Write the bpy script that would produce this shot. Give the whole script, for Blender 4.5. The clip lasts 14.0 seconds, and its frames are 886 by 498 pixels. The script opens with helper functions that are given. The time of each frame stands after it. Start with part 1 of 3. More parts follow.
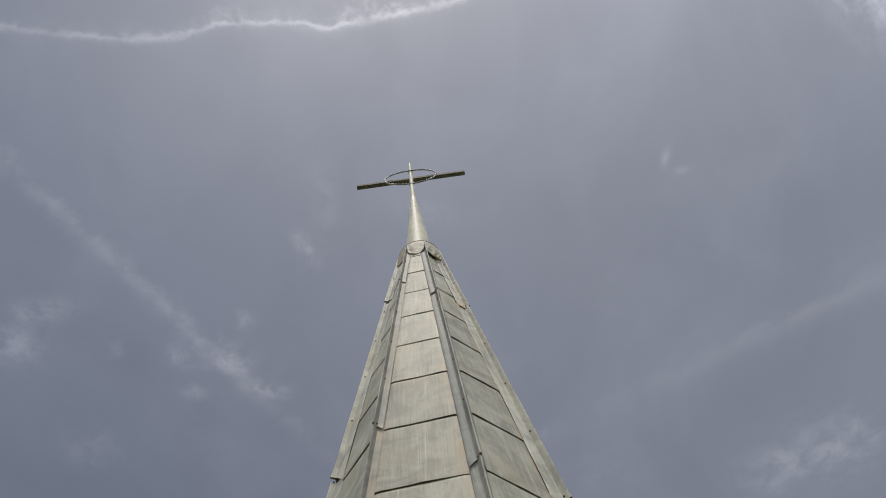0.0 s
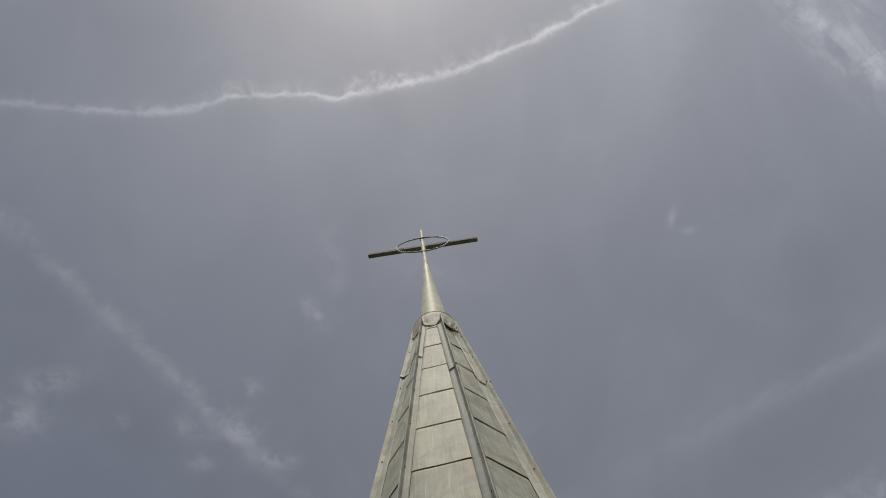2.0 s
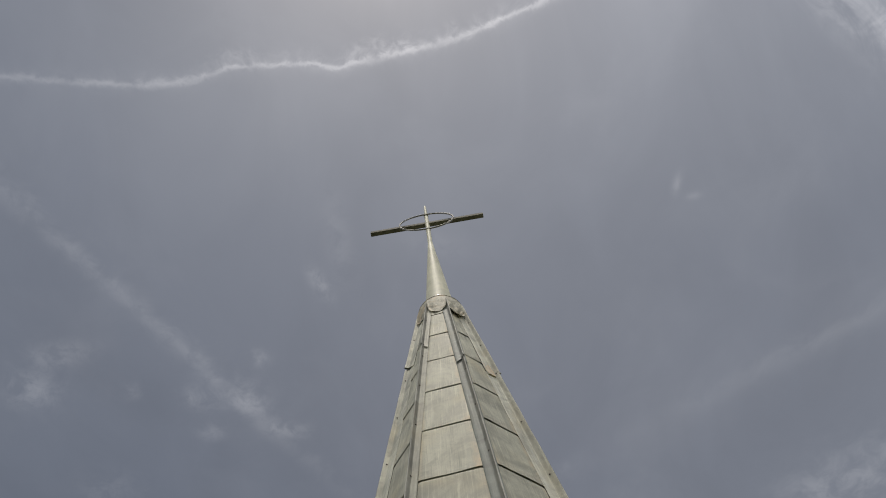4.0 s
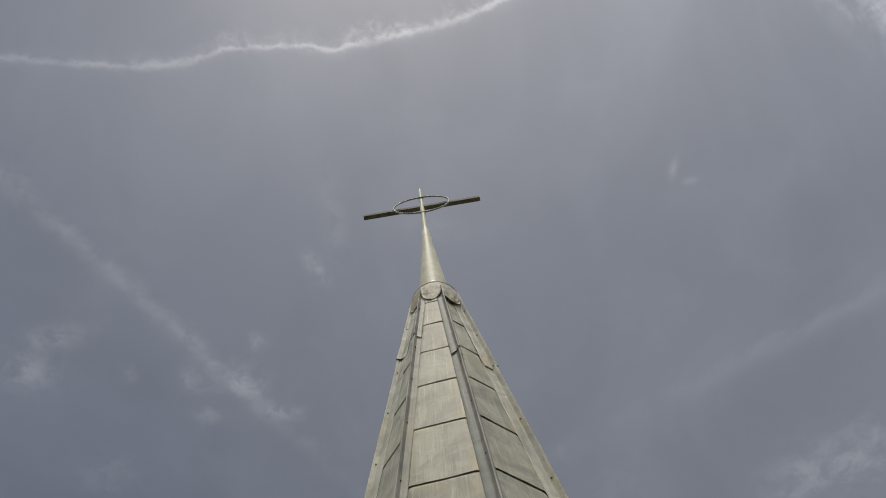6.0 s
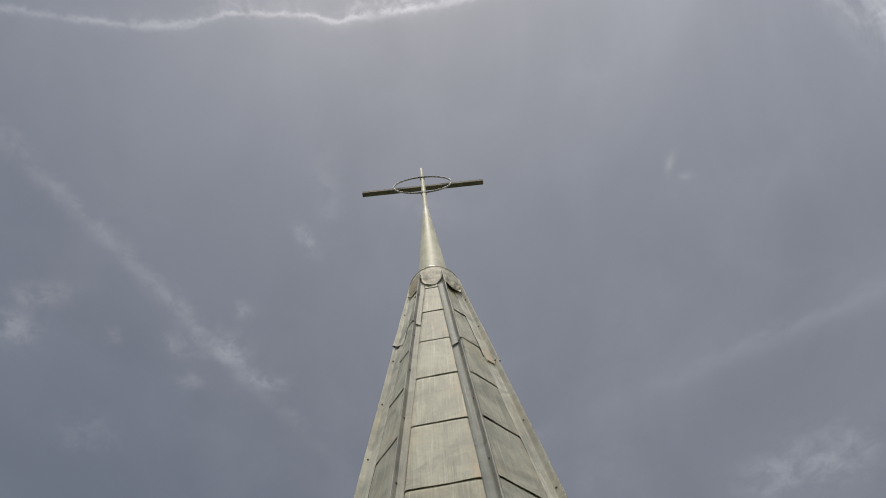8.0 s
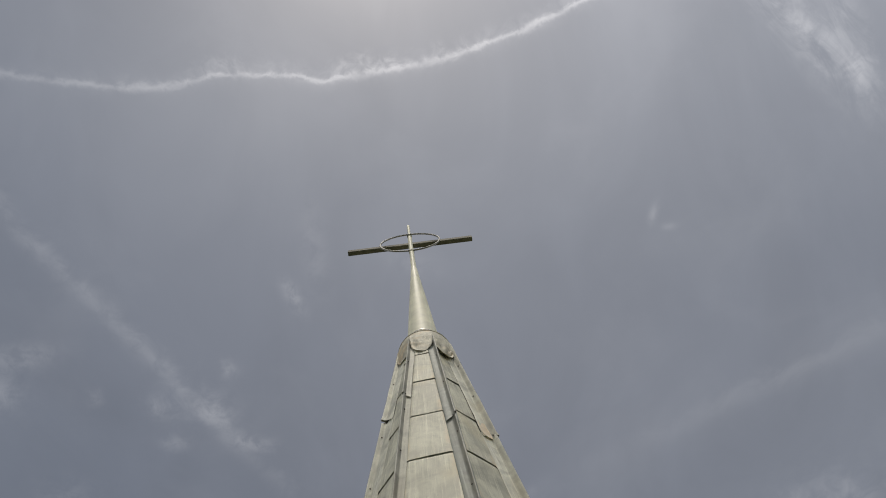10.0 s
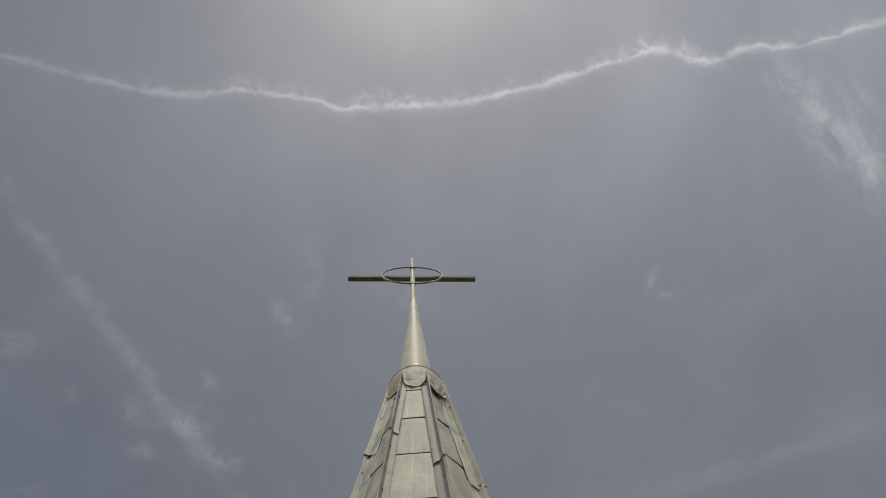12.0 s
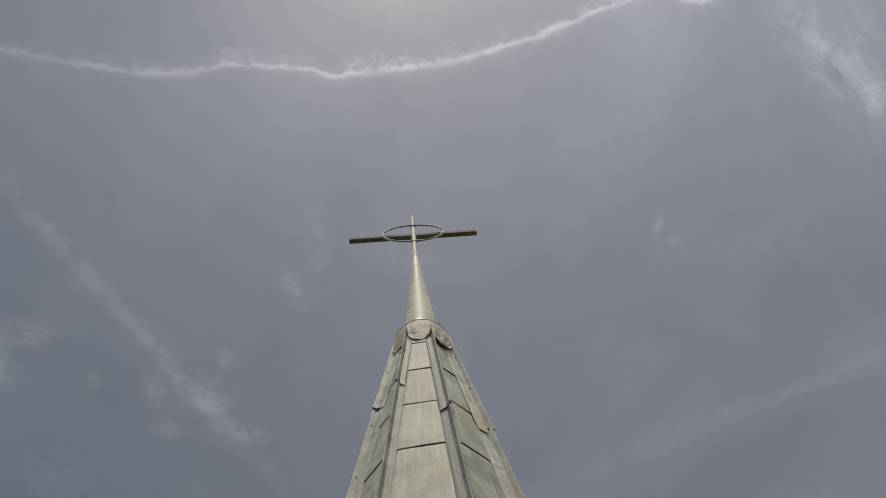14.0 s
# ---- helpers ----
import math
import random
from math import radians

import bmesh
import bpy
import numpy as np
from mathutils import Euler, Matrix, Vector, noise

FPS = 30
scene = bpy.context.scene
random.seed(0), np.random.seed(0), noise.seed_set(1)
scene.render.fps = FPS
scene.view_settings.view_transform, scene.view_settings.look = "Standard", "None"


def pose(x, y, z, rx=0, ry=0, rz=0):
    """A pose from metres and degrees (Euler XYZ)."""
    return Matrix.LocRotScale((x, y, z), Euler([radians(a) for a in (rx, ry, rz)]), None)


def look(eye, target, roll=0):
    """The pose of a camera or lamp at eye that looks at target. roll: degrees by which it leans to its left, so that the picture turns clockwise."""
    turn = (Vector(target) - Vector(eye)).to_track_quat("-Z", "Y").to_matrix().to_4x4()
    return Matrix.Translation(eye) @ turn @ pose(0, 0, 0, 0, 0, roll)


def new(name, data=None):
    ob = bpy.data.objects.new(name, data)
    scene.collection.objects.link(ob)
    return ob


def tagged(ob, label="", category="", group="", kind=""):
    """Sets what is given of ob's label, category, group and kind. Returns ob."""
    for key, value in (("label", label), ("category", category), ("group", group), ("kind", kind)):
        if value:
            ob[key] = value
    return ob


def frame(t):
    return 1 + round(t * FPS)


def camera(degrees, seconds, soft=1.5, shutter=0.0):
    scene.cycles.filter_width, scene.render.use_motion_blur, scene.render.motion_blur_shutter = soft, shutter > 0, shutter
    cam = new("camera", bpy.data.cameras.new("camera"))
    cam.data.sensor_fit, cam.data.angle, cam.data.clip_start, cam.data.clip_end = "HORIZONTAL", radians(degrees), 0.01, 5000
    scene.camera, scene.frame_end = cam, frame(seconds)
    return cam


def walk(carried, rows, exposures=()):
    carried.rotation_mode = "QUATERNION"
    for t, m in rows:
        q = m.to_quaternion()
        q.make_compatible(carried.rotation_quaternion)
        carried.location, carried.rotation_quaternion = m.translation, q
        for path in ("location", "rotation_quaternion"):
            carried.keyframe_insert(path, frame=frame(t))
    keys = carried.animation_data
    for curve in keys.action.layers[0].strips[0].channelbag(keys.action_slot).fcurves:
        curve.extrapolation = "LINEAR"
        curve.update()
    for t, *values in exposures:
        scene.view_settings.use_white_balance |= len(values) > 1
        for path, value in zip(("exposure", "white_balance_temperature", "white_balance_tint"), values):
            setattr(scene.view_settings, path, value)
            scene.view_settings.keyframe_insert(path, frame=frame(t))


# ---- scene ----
cam = camera(64.67, 14.0, soft=1.0)
ROWS = [
    (0.0, 0.157, -2.175, 16.153, 159.66, 3.80, 8.64),
    (0.5, 0.146, -2.165, 16.178, 161.72, 2.64, 9.37),
    (1.0, 0.148, -2.168, 16.207, 164.76, 2.99, 8.27),
    (1.5, 0.140, -2.180, 16.268, 165.09, 2.96, 9.60),
    (2.0, 0.110, -2.173, 16.345, 164.95, 3.43, 9.76),
    (2.5, 0.101, -2.192, 16.431, 163.37, 3.82, 10.32),
    (3.0, 0.104, -2.210, 16.511, 162.70, 3.61, 10.94),
    (5.5, 0.154, -2.122, 16.820, 161.86, 3.17, 9.95),
    (6.0, 0.135, -2.109, 16.890, 161.15, 3.54, 10.31),
    (6.5, 0.122, -2.119, 16.951, 160.25, 3.03, 11.05),
    (7.0, 0.104, -2.137, 17.015, 159.79, 2.85, 8.44),
    (7.5, 0.065, -2.106, 17.059, 158.87, 2.82, 6.82),
    (10.0, 0.053, -2.039, 17.365, 163.80, 4.35, 7.46),
    (10.5, 0.034, -2.057, 17.417, 164.04, 4.76, 8.44),
    (11.0, -0.013, -2.034, 17.437, 165.14, 3.25, 4.21),
    (11.5, -0.025, -1.998, 17.449, 165.93, 2.93, 1.90),
    (12.0, -0.006, -1.975, 17.488, 166.64, 2.63, 0.42),
    (12.5, 0.007, -1.924, 17.506, 165.71, 3.12, 1.99),
    (13.0, 0.027, -1.884, 17.526, 165.77, 3.75, 4.03),
    (13.5, 0.047, -1.878, 17.532, 165.20, 3.24, 4.48),
    (14.0, 0.048, -1.904, 17.497, 163.70, 3.22, 4.51),
]
walk(cam, [(t, pose(x, y, z, rx, ry, rz)) for t, x, y, z, rx, ry, rz in ROWS],
     [(0.0, 0.24, 6300, 15.2), (0.5, 0.17, 6370, 14.2), (1.0, 0.09, 6430, 13.7), (2.0, 0.06, 6500, 13.4), (3.0, 0.07, 6500, 13.4), (5.5, 0.08, 6500, 13.2), (6.5, 0.08, 6520, 13.2), (7.0, 0.20, 6520, 13.2), (7.5, 0.24, 6520, 13.2),
      (10.0, 0.20, 6560, 12.7), (11.0, 0.06, 6560, 12.2), (12.0, -0.04, 6560, 12.2), (13.0, -0.01, 6540, 13.0), (14.0, 0.01, 6520, 13.0)])

# ---- light: high hazy sun, thin cirrus with condensation trails ----
SUN_ELEVATION, SUN_AZIMUTH = radians(77.5), radians(179)   # azimuth from +y towards +x
SUN_WAY = Vector((math.sin(SUN_AZIMUTH) * math.cos(SUN_ELEVATION), math.cos(SUN_AZIMUTH) * math.cos(SUN_ELEVATION), math.sin(SUN_ELEVATION)))
sun = new("sun", bpy.data.lights.new("sun", "SUN"))
sun.data.energy, sun.data.angle, sun.data.color = 0.88, radians(9), (1.0, 0.935, 0.80)
sun.matrix_world = look(SUN_WAY * 200, (0, 0, 0))


class Nodes:
    """Short ways to wire shader nodes: every method returns an output socket."""

    def __init__(self, tree):
        self.tree = tree

    def node(self, kind, **inputs):
        n = self.tree.nodes.new(kind)
        for key, value in inputs.items():
            self.put(n.inputs[key.replace("_", " ")], value)
        return n

    def put(self, socket, value):
        if isinstance(value, bpy.types.NodeSocket):
            self.tree.links.new(value, socket)
        else:
            socket.default_value = value

    def math(self, operation, a, b=0.0, c=0.0):
        n = self.tree.nodes.new("ShaderNodeMath")
        n.operation = operation
        for socket, value in zip(n.inputs, (a, b, c)):
            self.put(socket, value)
        return n.outputs[0]

    def vmath(self, operation, a, b=(0, 0, 0)):
        n = self.tree.nodes.new("ShaderNodeVectorMath")
        n.operation = operation
        self.put(n.inputs[0], a)
        self.put(n.inputs[1], b)
        return n.outputs["Value"] if operation in ("DOT_PRODUCT", "LENGTH") else n.outputs[0]

    def xyz(self, x, y, z=0.0):
        return self.node("ShaderNodeCombineXYZ", X=x, Y=y, Z=z).outputs[0]

    def noise(self, vector, scale, detail=3.0, rough=0.55, warp=0.0):
        n = self.node("ShaderNodeTexNoise", Vector=vector, Scale=scale, Detail=detail, Roughness=rough, Distortion=warp)
        return n.outputs["Fac"]

    def ramp(self, value, a, b, low=0.0, high=1.0):
        n = self.tree.nodes.new("ShaderNodeMapRange")
        n.interpolation_type = "SMOOTHSTEP"
        for socket, v in zip(n.inputs, (value, a, b, low, high)):
            self.put(socket, v)
        return n.outputs[0]

    def mix(self, fac, a, b, blend="MIX"):
        n = self.tree.nodes.new("ShaderNodeMix")
        n.data_type, n.blend_type = "RGBA", blend
        self.put(n.inputs["Factor"], fac)
        for key, v in (("A", a), ("B", b)):
            socket = [s for s in n.inputs if s.name == key and s.type == "RGBA"][0]
            self.put(socket, v if isinstance(v, bpy.types.NodeSocket) or len(v) == 4 else (*v, 1))
        return [s for s in n.outputs if s.type == "RGBA"][0]

    def gauss(self, x, width):
        q = self.math("DIVIDE", x, width)
        return self.math("EXPONENT", self.math("MULTIPLY", self.math("MULTIPLY", q, q), -1.0))


world = bpy.data.worlds.new("sky")
scene.world = world
world.use_nodes = True
world.node_tree.nodes.clear()
w = Nodes(world.node_tree)
way = w.vmath("NORMALIZE", w.node("ShaderNodeTexCoord").outputs["Generated"])
apart = w.node("ShaderNodeSeparateXYZ", Vector=way)
# the cloud layer: a flat sheet over the place, in units of its height
drift = w.tree.nodes.new("ShaderNodeVectorRotate")
drift.rotation_type = "AXIS_ANGLE"
w.put(drift.inputs["Vector"], way)
w.put(drift.inputs["Axis"], (0.356, 0.059, 0.933))
w.put(drift.inputs["Angle"], radians(-2.837))
aloft = w.node("ShaderNodeSeparateXYZ", Vector=drift.outputs[0])
height = w.math("MAXIMUM", aloft.outputs["Z"], 0.06)
U = w.math("DIVIDE", aloft.outputs["X"], height)
V = w.math("DIVIDE", aloft.outputs["Y"], height)
plane = w.xyz(U, V)

clear = w.tree.nodes.new("ShaderNodeTexSky")
clear.sky_type, clear.sun_disc = "NISHITA", False
clear.sun_elevation, clear.sun_rotation = SUN_ELEVATION, SUN_AZIMUTH
clear.air_density, clear.dust_density, clear.ozone_density = 1.0, 0.15, 1.0

turn_from_sun = w.math("ARCCOSINE", w.math("MINIMUM", w.vmath("DOT_PRODUCT", way, tuple(SUN_WAY)), 0.99999))
aureole = w.math("EXPONENT", w.math("MULTIPLY", turn_from_sun, -2.6))
veil_noise = w.noise(plane, 2.2, 4, 0.5, 0.6)
veil = w.math("MULTIPLY", aureole, w.ramp(veil_noise, 0.2, 0.8, 0.86, 1.14))


def blob(u, v, ru, rv, turn=0.0):
    """A soft patch of the cloud layer round (u, v)."""
    c, s = math.cos(radians(turn)), math.sin(radians(turn))
    du, dv = w.math("SUBTRACT", U, u), w.math("SUBTRACT", V, v)
    a = w.math("ADD", w.math("MULTIPLY", du, c), w.math("MULTIPLY", dv, s))
    b = w.math("SUBTRACT", w.math("MULTIPLY", dv, c), w.math("MULTIPLY", du, s))
    a, b = w.math("DIVIDE", a, ru), w.math("DIVIDE", b, rv)
    return w.math("EXPONENT", w.math("MULTIPLY", w.math("ADD", w.math("MULTIPLY", a, a), w.math("MULTIPLY", b, b)), -1.0))


def total(*parts):
    out = parts[0]
    for p in parts[1:]:
        out = w.math("ADD", out, p)
    return out


def times(*parts):
    out = parts[0]
    for p in parts[1:]:
        out = w.math("MULTIPLY", out, p)
    return out


fine = w.noise(plane, 26, 5, 0.6, 0.5)
tuft = w.noise(plane, 11, 5, 0.62, 0.8)
broad = w.noise(plane, 4.5, 4, 0.55, 0.5)

# young trail: a thin bright line that winds, with tufts on its sun side
line = w.tree.nodes.new("ShaderNodeFloatCurve")
TRAIL = [(-0.75, -0.03), (-0.541, 0.005), (-0.47, 0.021), (-0.42, 0.033), (-0.354, 0.043), (-0.302, 0.046), (-0.249, 0.037), (-0.174, 0.042),
         (-0.129, 0.047), (-0.098, 0.058), (-0.06, 0.053), (-0.006, 0.050), (0.055, 0.043), (0.132, 0.027), (0.208, 0.005), (0.284, -0.023),
         (0.36, -0.040), (0.401, -0.027), (0.477, -0.049), (0.516, -0.051), (0.643, -0.087), (0.85, -0.15)]
curve = line.mapping.curves[0]
for i, (u, v) in enumerate(TRAIL):
    place = ((u + 0.75) / 1.6, (v + 0.2) / 0.4)
    if i == 0 or i == len(TRAIL) - 1:
        curve.points[0 if i == 0 else 1].location = place
    else:
        curve.points.new(*place)
line.mapping.update()
w.put(line.inputs["Value"], w.math("DIVIDE", w.math("ADD", U, 0.75), 1.6))
axis = w.math("SUBTRACT", w.math("MULTIPLY", line.outputs[0], 0.4), 0.2)
off = w.math("SUBTRACT", V, axis)
curl = w.noise(plane, 60, 4, 0.65, 0.8)
off = total(off, w.math("MULTIPLY", w.math("SUBTRACT", fine, 0.5), 0.014), w.math("MULTIPLY", w.math("SUBTRACT", curl, 0.5), 0.012))
core = times(w.gauss(off, w.ramp(tuft, 0.35, 0.65, 0.0062, 0.0030)), w.ramp(fine, 0.25, 0.65, 0.35, 1.0))
ruffled = total(0.12, w.gauss(w.math("ADD", U, 0.02), 0.055), times(w.gauss(w.math("SUBTRACT", U, 0.08), 0.03), 0.5), w.gauss(w.math("SUBTRACT", U, 0.345), 0.06), times(w.gauss(w.math("ADD", U, 0.23), 0.04), 0.4))
fluff = times(w.gauss(w.math("ADD", off, 0.011), 0.011), w.ramp(tuft, 0.36, 0.60), w.ramp(curl, 0.30, 0.66), ruffled)
soft_edge = times(w.gauss(off, 0.013), w.ramp(fine, 0.3, 0.7, 0.02, 0.22))
trail = total(times(core, 0.72), times(fluff, 0.62), soft_edge)
trail = times(trail, w.ramp(U, -0.6, 0.15, 0.38, 1.12))


def old_trail(u, v, du, dv, width, along):
    """A spread-out straight trail through (u, v): a broad soft band broken up by the wind."""
    n = math.hypot(du, dv)
    d = w.math("ADD", w.math("MULTIPLY", w.math("SUBTRACT", U, u), -dv / n), w.math("MULTIPLY", w.math("SUBTRACT", V, v), du / n))
    d = w.math("ADD", d, w.math("MULTIPLY", w.math("SUBTRACT", tuft, 0.5), along))
    return w.gauss(d, width)


left_band = times(old_trail(-0.461, 0.36, 0.27, 0.42, 0.016, 0.05), w.ramp(tuft, 0.25, 0.7, 0.25, 1.0), w.ramp(fine, 0.32, 0.62, 0.35, 1.15), w.ramp(V, 0.75, 0.5, 0.3, 1.0))
left_tufts = total(times(blob(-0.41, 0.528, 0.022, 0.016, 30), 0.8), blob(-0.331, 0.542, 0.026, 0.022), times(blob(-0.286, 0.606, 0.036, 0.016, 20), 0.8), times(blob(-0.508, 0.497, 0.020, 0.014), 0.55),
                   times(blob(-0.300, 0.474, 0.016, 0.014), 0.7), times(blob(-0.401, 0.593, 0.022, 0.014), 0.55), times(blob(-0.36, 0.52, 0.05, 0.05), 0.25),
                   times(blob(-0.60, 0.418, 0.05, 0.020), 0.7), times(blob(-0.655, 0.472, 0.04, 0.03), 0.9), times(blob(-0.59, 0.676, 0.05, 0.035), 0.4))
left_tufts = times(left_tufts, w.ramp(fine, 0.34, 0.62, 0.15, 1.0), w.ramp(curl, 0.25, 0.6, 0.45, 1.0))
right_band = times(old_trail(0.53, 0.622, 0.43, -0.17, 0.022, 0.05), w.ramp(U, 0.2, 0.6, 0.15, 1.0), w.ramp(tuft, 0.25, 0.7, 0.4, 1.0))
right_tufts = times(total(blob(0.70, 0.865, 0.09, 0.07), times(blob(0.59, 0.91, 0.07, 0.06), 0.8), times(blob(0.16, 0.765, 0.03, 0.02), 0.35), times(blob(0.25, 0.86, 0.06, 0.04), 0.35)), w.ramp(fine, 0.30, 0.70, 0.2, 1.0), w.ramp(tuft, 0.30, 0.65, 0.3, 1.0))
corner_streaks = w.noise(w.xyz(w.math("MULTIPLY", w.math("ADD", U, w.math("MULTIPLY", V, -0.75)), 14.0), w.math("MULTIPLY", V, 7.0)), 1.0, 5, 0.68, 1.2)
corner = times(total(blob(0.60, 0.060, 0.12, 0.028, 46), times(blob(0.655, 0.045, 0.10, 0.026, 54), 0.6)), w.ramp(corner_streaks, 0.36, 0.68), w.ramp(fine, 0.25, 0.65, 0.3, 1.0))
corner = total(corner, times(blob(0.672, 0.110, 0.028, 0.020, 50), w.ramp(fine, 0.35, 0.65), 0.45))
wisps = times(total(times(blob(-0.182, 0.368, 0.026, 0.011, 70), 1.1), times(blob(0.371, 0.294, 0.007, 0.015, 15), 0.65), times(blob(0.395, 0.316, 0.011, 0.006), 0.5),
                    times(blob(0.0, 0.33, 0.05, 0.02, 30), 0.25), times(blob(-0.14, 0.30, 0.02, 0.07), 0.3)),
              w.ramp(fine, 0.28, 0.6))
streaks = times(w.ramp(broad, 0.45, 0.75), 0.22)
cloud = total(times(trail, 0.9), times(left_band, 0.26), times(left_tufts, 0.42), times(right_band, 0.15), times(right_tufts, 0.40), times(corner, 0.8), times(wisps, 0.42), times(streaks, 0.25))
cloud = w.math("MINIMUM", cloud, 1.0)

blue = w.vmath("MULTIPLY", clear.outputs[0], (0.0592, 0.048, 0.0367))
glow = w.vmath("MULTIPLY", w.xyz(veil, veil, veil), (0.200, 0.200, 0.187))
thin_sheet = times(w.math("MULTIPLY", w.ramp(U, -0.3, 0.4, 0.0, 0.074), w.ramp(V, 0.42, -0.08, 0.2, 1.0)), w.ramp(broad, 0.2, 0.8, 0.85, 1.15))
glow = w.vmath("ADD", glow, w.xyz(thin_sheet, thin_sheet, thin_sheet))
core_glow = w.math("EXPONENT", w.math("MULTIPLY", turn_from_sun, -7.0))
glow = w.vmath("ADD", glow, w.vmath("MULTIPLY", w.xyz(core_glow, core_glow, core_glow), (0.155, 0.156, 0.140)))
clearing = w.math("ADD", w.ramp(U, 0.0, -0.65), w.ramp(V, 0.55, 0.95, 0.0, 0.25))
glow = w.vmath("SUBTRACT", glow, w.vmath("MULTIPLY", w.xyz(clearing, clearing, clearing), (0.028, 0.0265, 0.024)))
low_haze = w.ramp(apart.outputs["Z"], 0.60, 0.12, 0.0, 0.44)
glow = w.vmath("ADD", glow, w.vmath("MULTIPLY", w.xyz(low_haze, low_haze, low_haze), (1.0, 0.965, 0.90)))
haze = w.vmath("ADD", w.vmath("ADD", blue, glow), (0.077, 0.075, 0.075))
mottle = w.ramp(w.noise(w.vmath("MULTIPLY", plane, (5.0, 2.6, 1.0)), 1.0, 5, 0.55, 0.7), 0.25, 0.75, 0.955, 1.045)
haze = w.vmath("MULTIPLY", haze, w.xyz(mottle, mottle, mottle))
lit = times(cloud, w.math("ADD", 0.19, w.math("MULTIPLY", aureole, 0.15)))
white = w.vmath("MULTIPLY", w.xyz(lit, lit, lit), (1.0, 0.99, 0.96))
sky_colour = w.vmath("ADD", haze, white)
background = w.node("ShaderNodeBackground", Color=sky_colour, Strength=1.0)
w.tree.links.new(background.outputs[0], w.node("ShaderNodeOutputWorld").inputs[0])


# ---- materials ----
def material(name):
    m = bpy.data.materials.new(name)
    m.use_nodes = True
    m.node_tree.nodes.clear()
    n = Nodes(m.node_tree)
    shader = n.tree.nodes.new("ShaderNodeBsdfPrincipled")
    n.tree.links.new(shader.outputs[0], n.node("ShaderNodeOutputMaterial").inputs[0])
    return m, n, shader


def bumped(n, shader, height, strength, distance):
    b = n.node("ShaderNodeBump", Height=height, Strength=strength, Distance=distance)
    n.tree.links.new(b.outputs[0], shader.inputs["Normal"])


def weathered_zinc(name, tone, metal=0.08, rough=0.6, streaky=1.0, edge_stain=False, warm=0.5):
    """Old zinc sheet: oxide grey with runs down the slope, pale scratches and darker damp patches. Local y runs up the slope."""
    m, n, shader = material(name)
    here = n.node("ShaderNodeTexCoord").outputs["Object"]
    chance = n.node("ShaderNodeObjectInfo").outputs["Random"]
    spot = n.vmath("ADD", here, n.xyz(n.math("MULTIPLY", chance, 37.0), n.math("MULTIPLY", chance, 91.0), 0.0))
    runs = n.noise(n.vmath("MULTIPLY", spot, (75.0, 2.2, 20.0)), 1.0, 6, 0.65)
    wide = n.noise(n.vmath("MULTIPLY", spot, (17.0, 1.5, 8.0)), 1.0, 5, 0.6, 0.4)
    hairline = n.noise(n.vmath("MULTIPLY", spot, (170.0, 5.0, 40.0)), 1.0, 4, 0.6)
    patch = n.noise(spot, 5.5, 5, 0.6, 0.8)
    grain = n.noise(spot, 160.0, 3, 0.6)
    pale = tuple(min(1.0, c * 1.28) for c in tone)
    dull = tuple(c * 0.70 for c in tone)
    damp = tuple(c * f for c, f in zip(tone, (0.52, 0.53, 0.52)))
    blotch = n.noise(n.vmath("MULTIPLY", spot, (1.0, 0.55, 1.0)), 30.0, 5, 0.65, 1.2)
    colour = n.mix(n.ramp(patch, 0.3, 0.7), dull, pale)
    colour = n.mix(n.ramp(blotch, 0.52, 0.70, 0.0, 0.28), colour, damp)
    colour = n.mix(n.ramp(blotch, 0.46, 0.30, 0.0, 0.25), colour, tuple(min(1.0, c * f) for c, f in zip(tone, (1.32, 1.34, 1.28))))
    colour = n.mix(n.ramp(wide, 0.48, 0.72, 0.0, 0.42 * streaky), colour, damp)
    colour = n.mix(n.ramp(runs, 0.55, 0.70, 0.0, 0.85 * streaky), colour, tuple(min(1.0, c * 1.5) for c in tone))
    colour = n.mix(n.ramp(runs, 0.44, 0.30, 0.0, 0.6 * streaky), colour, damp)
    colour = n.mix(n.ramp(hairline, 0.56, 0.67, 0.0, 0.5 * streaky), colour, tuple(min(1.0, c * 1.42) for c in tone))
    colour = n.mix(n.ramp(hairline, 0.44, 0.33, 0.0, 0.35 * streaky), colour, damp)
    colour = n.mix(n.ramp(n.noise(spot, 2.4, 3, 0.5), 0.50, 0.75, 0.0, warm), colour, tuple(c * f for c, f in zip(tone, (1.12, 1.0, 0.80))))
    if warm > 0.5:
        colour = n.mix(n.ramp(n.noise(spot, 7.0, 4, 0.6, 0.5), 0.46, 0.66, 0.0, 0.5), colour, tuple(min(1.0, c * f) for c, f in zip(tone, (1.38, 1.10, 0.84))))
    colour = n.mix(n.ramp(grain, 0.35, 0.65, 0.0, 0.16), colour, dull)
    if edge_stain:
        across = n.node("ShaderNodeSeparateXYZ", Vector=n.node("ShaderNodeTexCoord").outputs["Generated"]).outputs["X"]
        beside = n.math("MAXIMUM", n.ramp(across, 0.80, 0.97), n.ramp(across, 0.10, 0.02, 0.0, 0.7))
        stain = n.math("MULTIPLY", beside, n.math("MULTIPLY", n.ramp(wide, 0.3, 0.62, 0.2, 0.95), n.ramp(patch, 0.36, 0.66, 0.1, 0.9)))
        colour = n.mix(stain, colour, (0.78, 0.63, 0.43))
    each = n.math("MULTIPLY_ADD", chance, 0.18, 0.91)
    colour = n.vmath("MULTIPLY", colour, n.xyz(each, each, each))
    n.put(shader.inputs["Base Color"], colour)
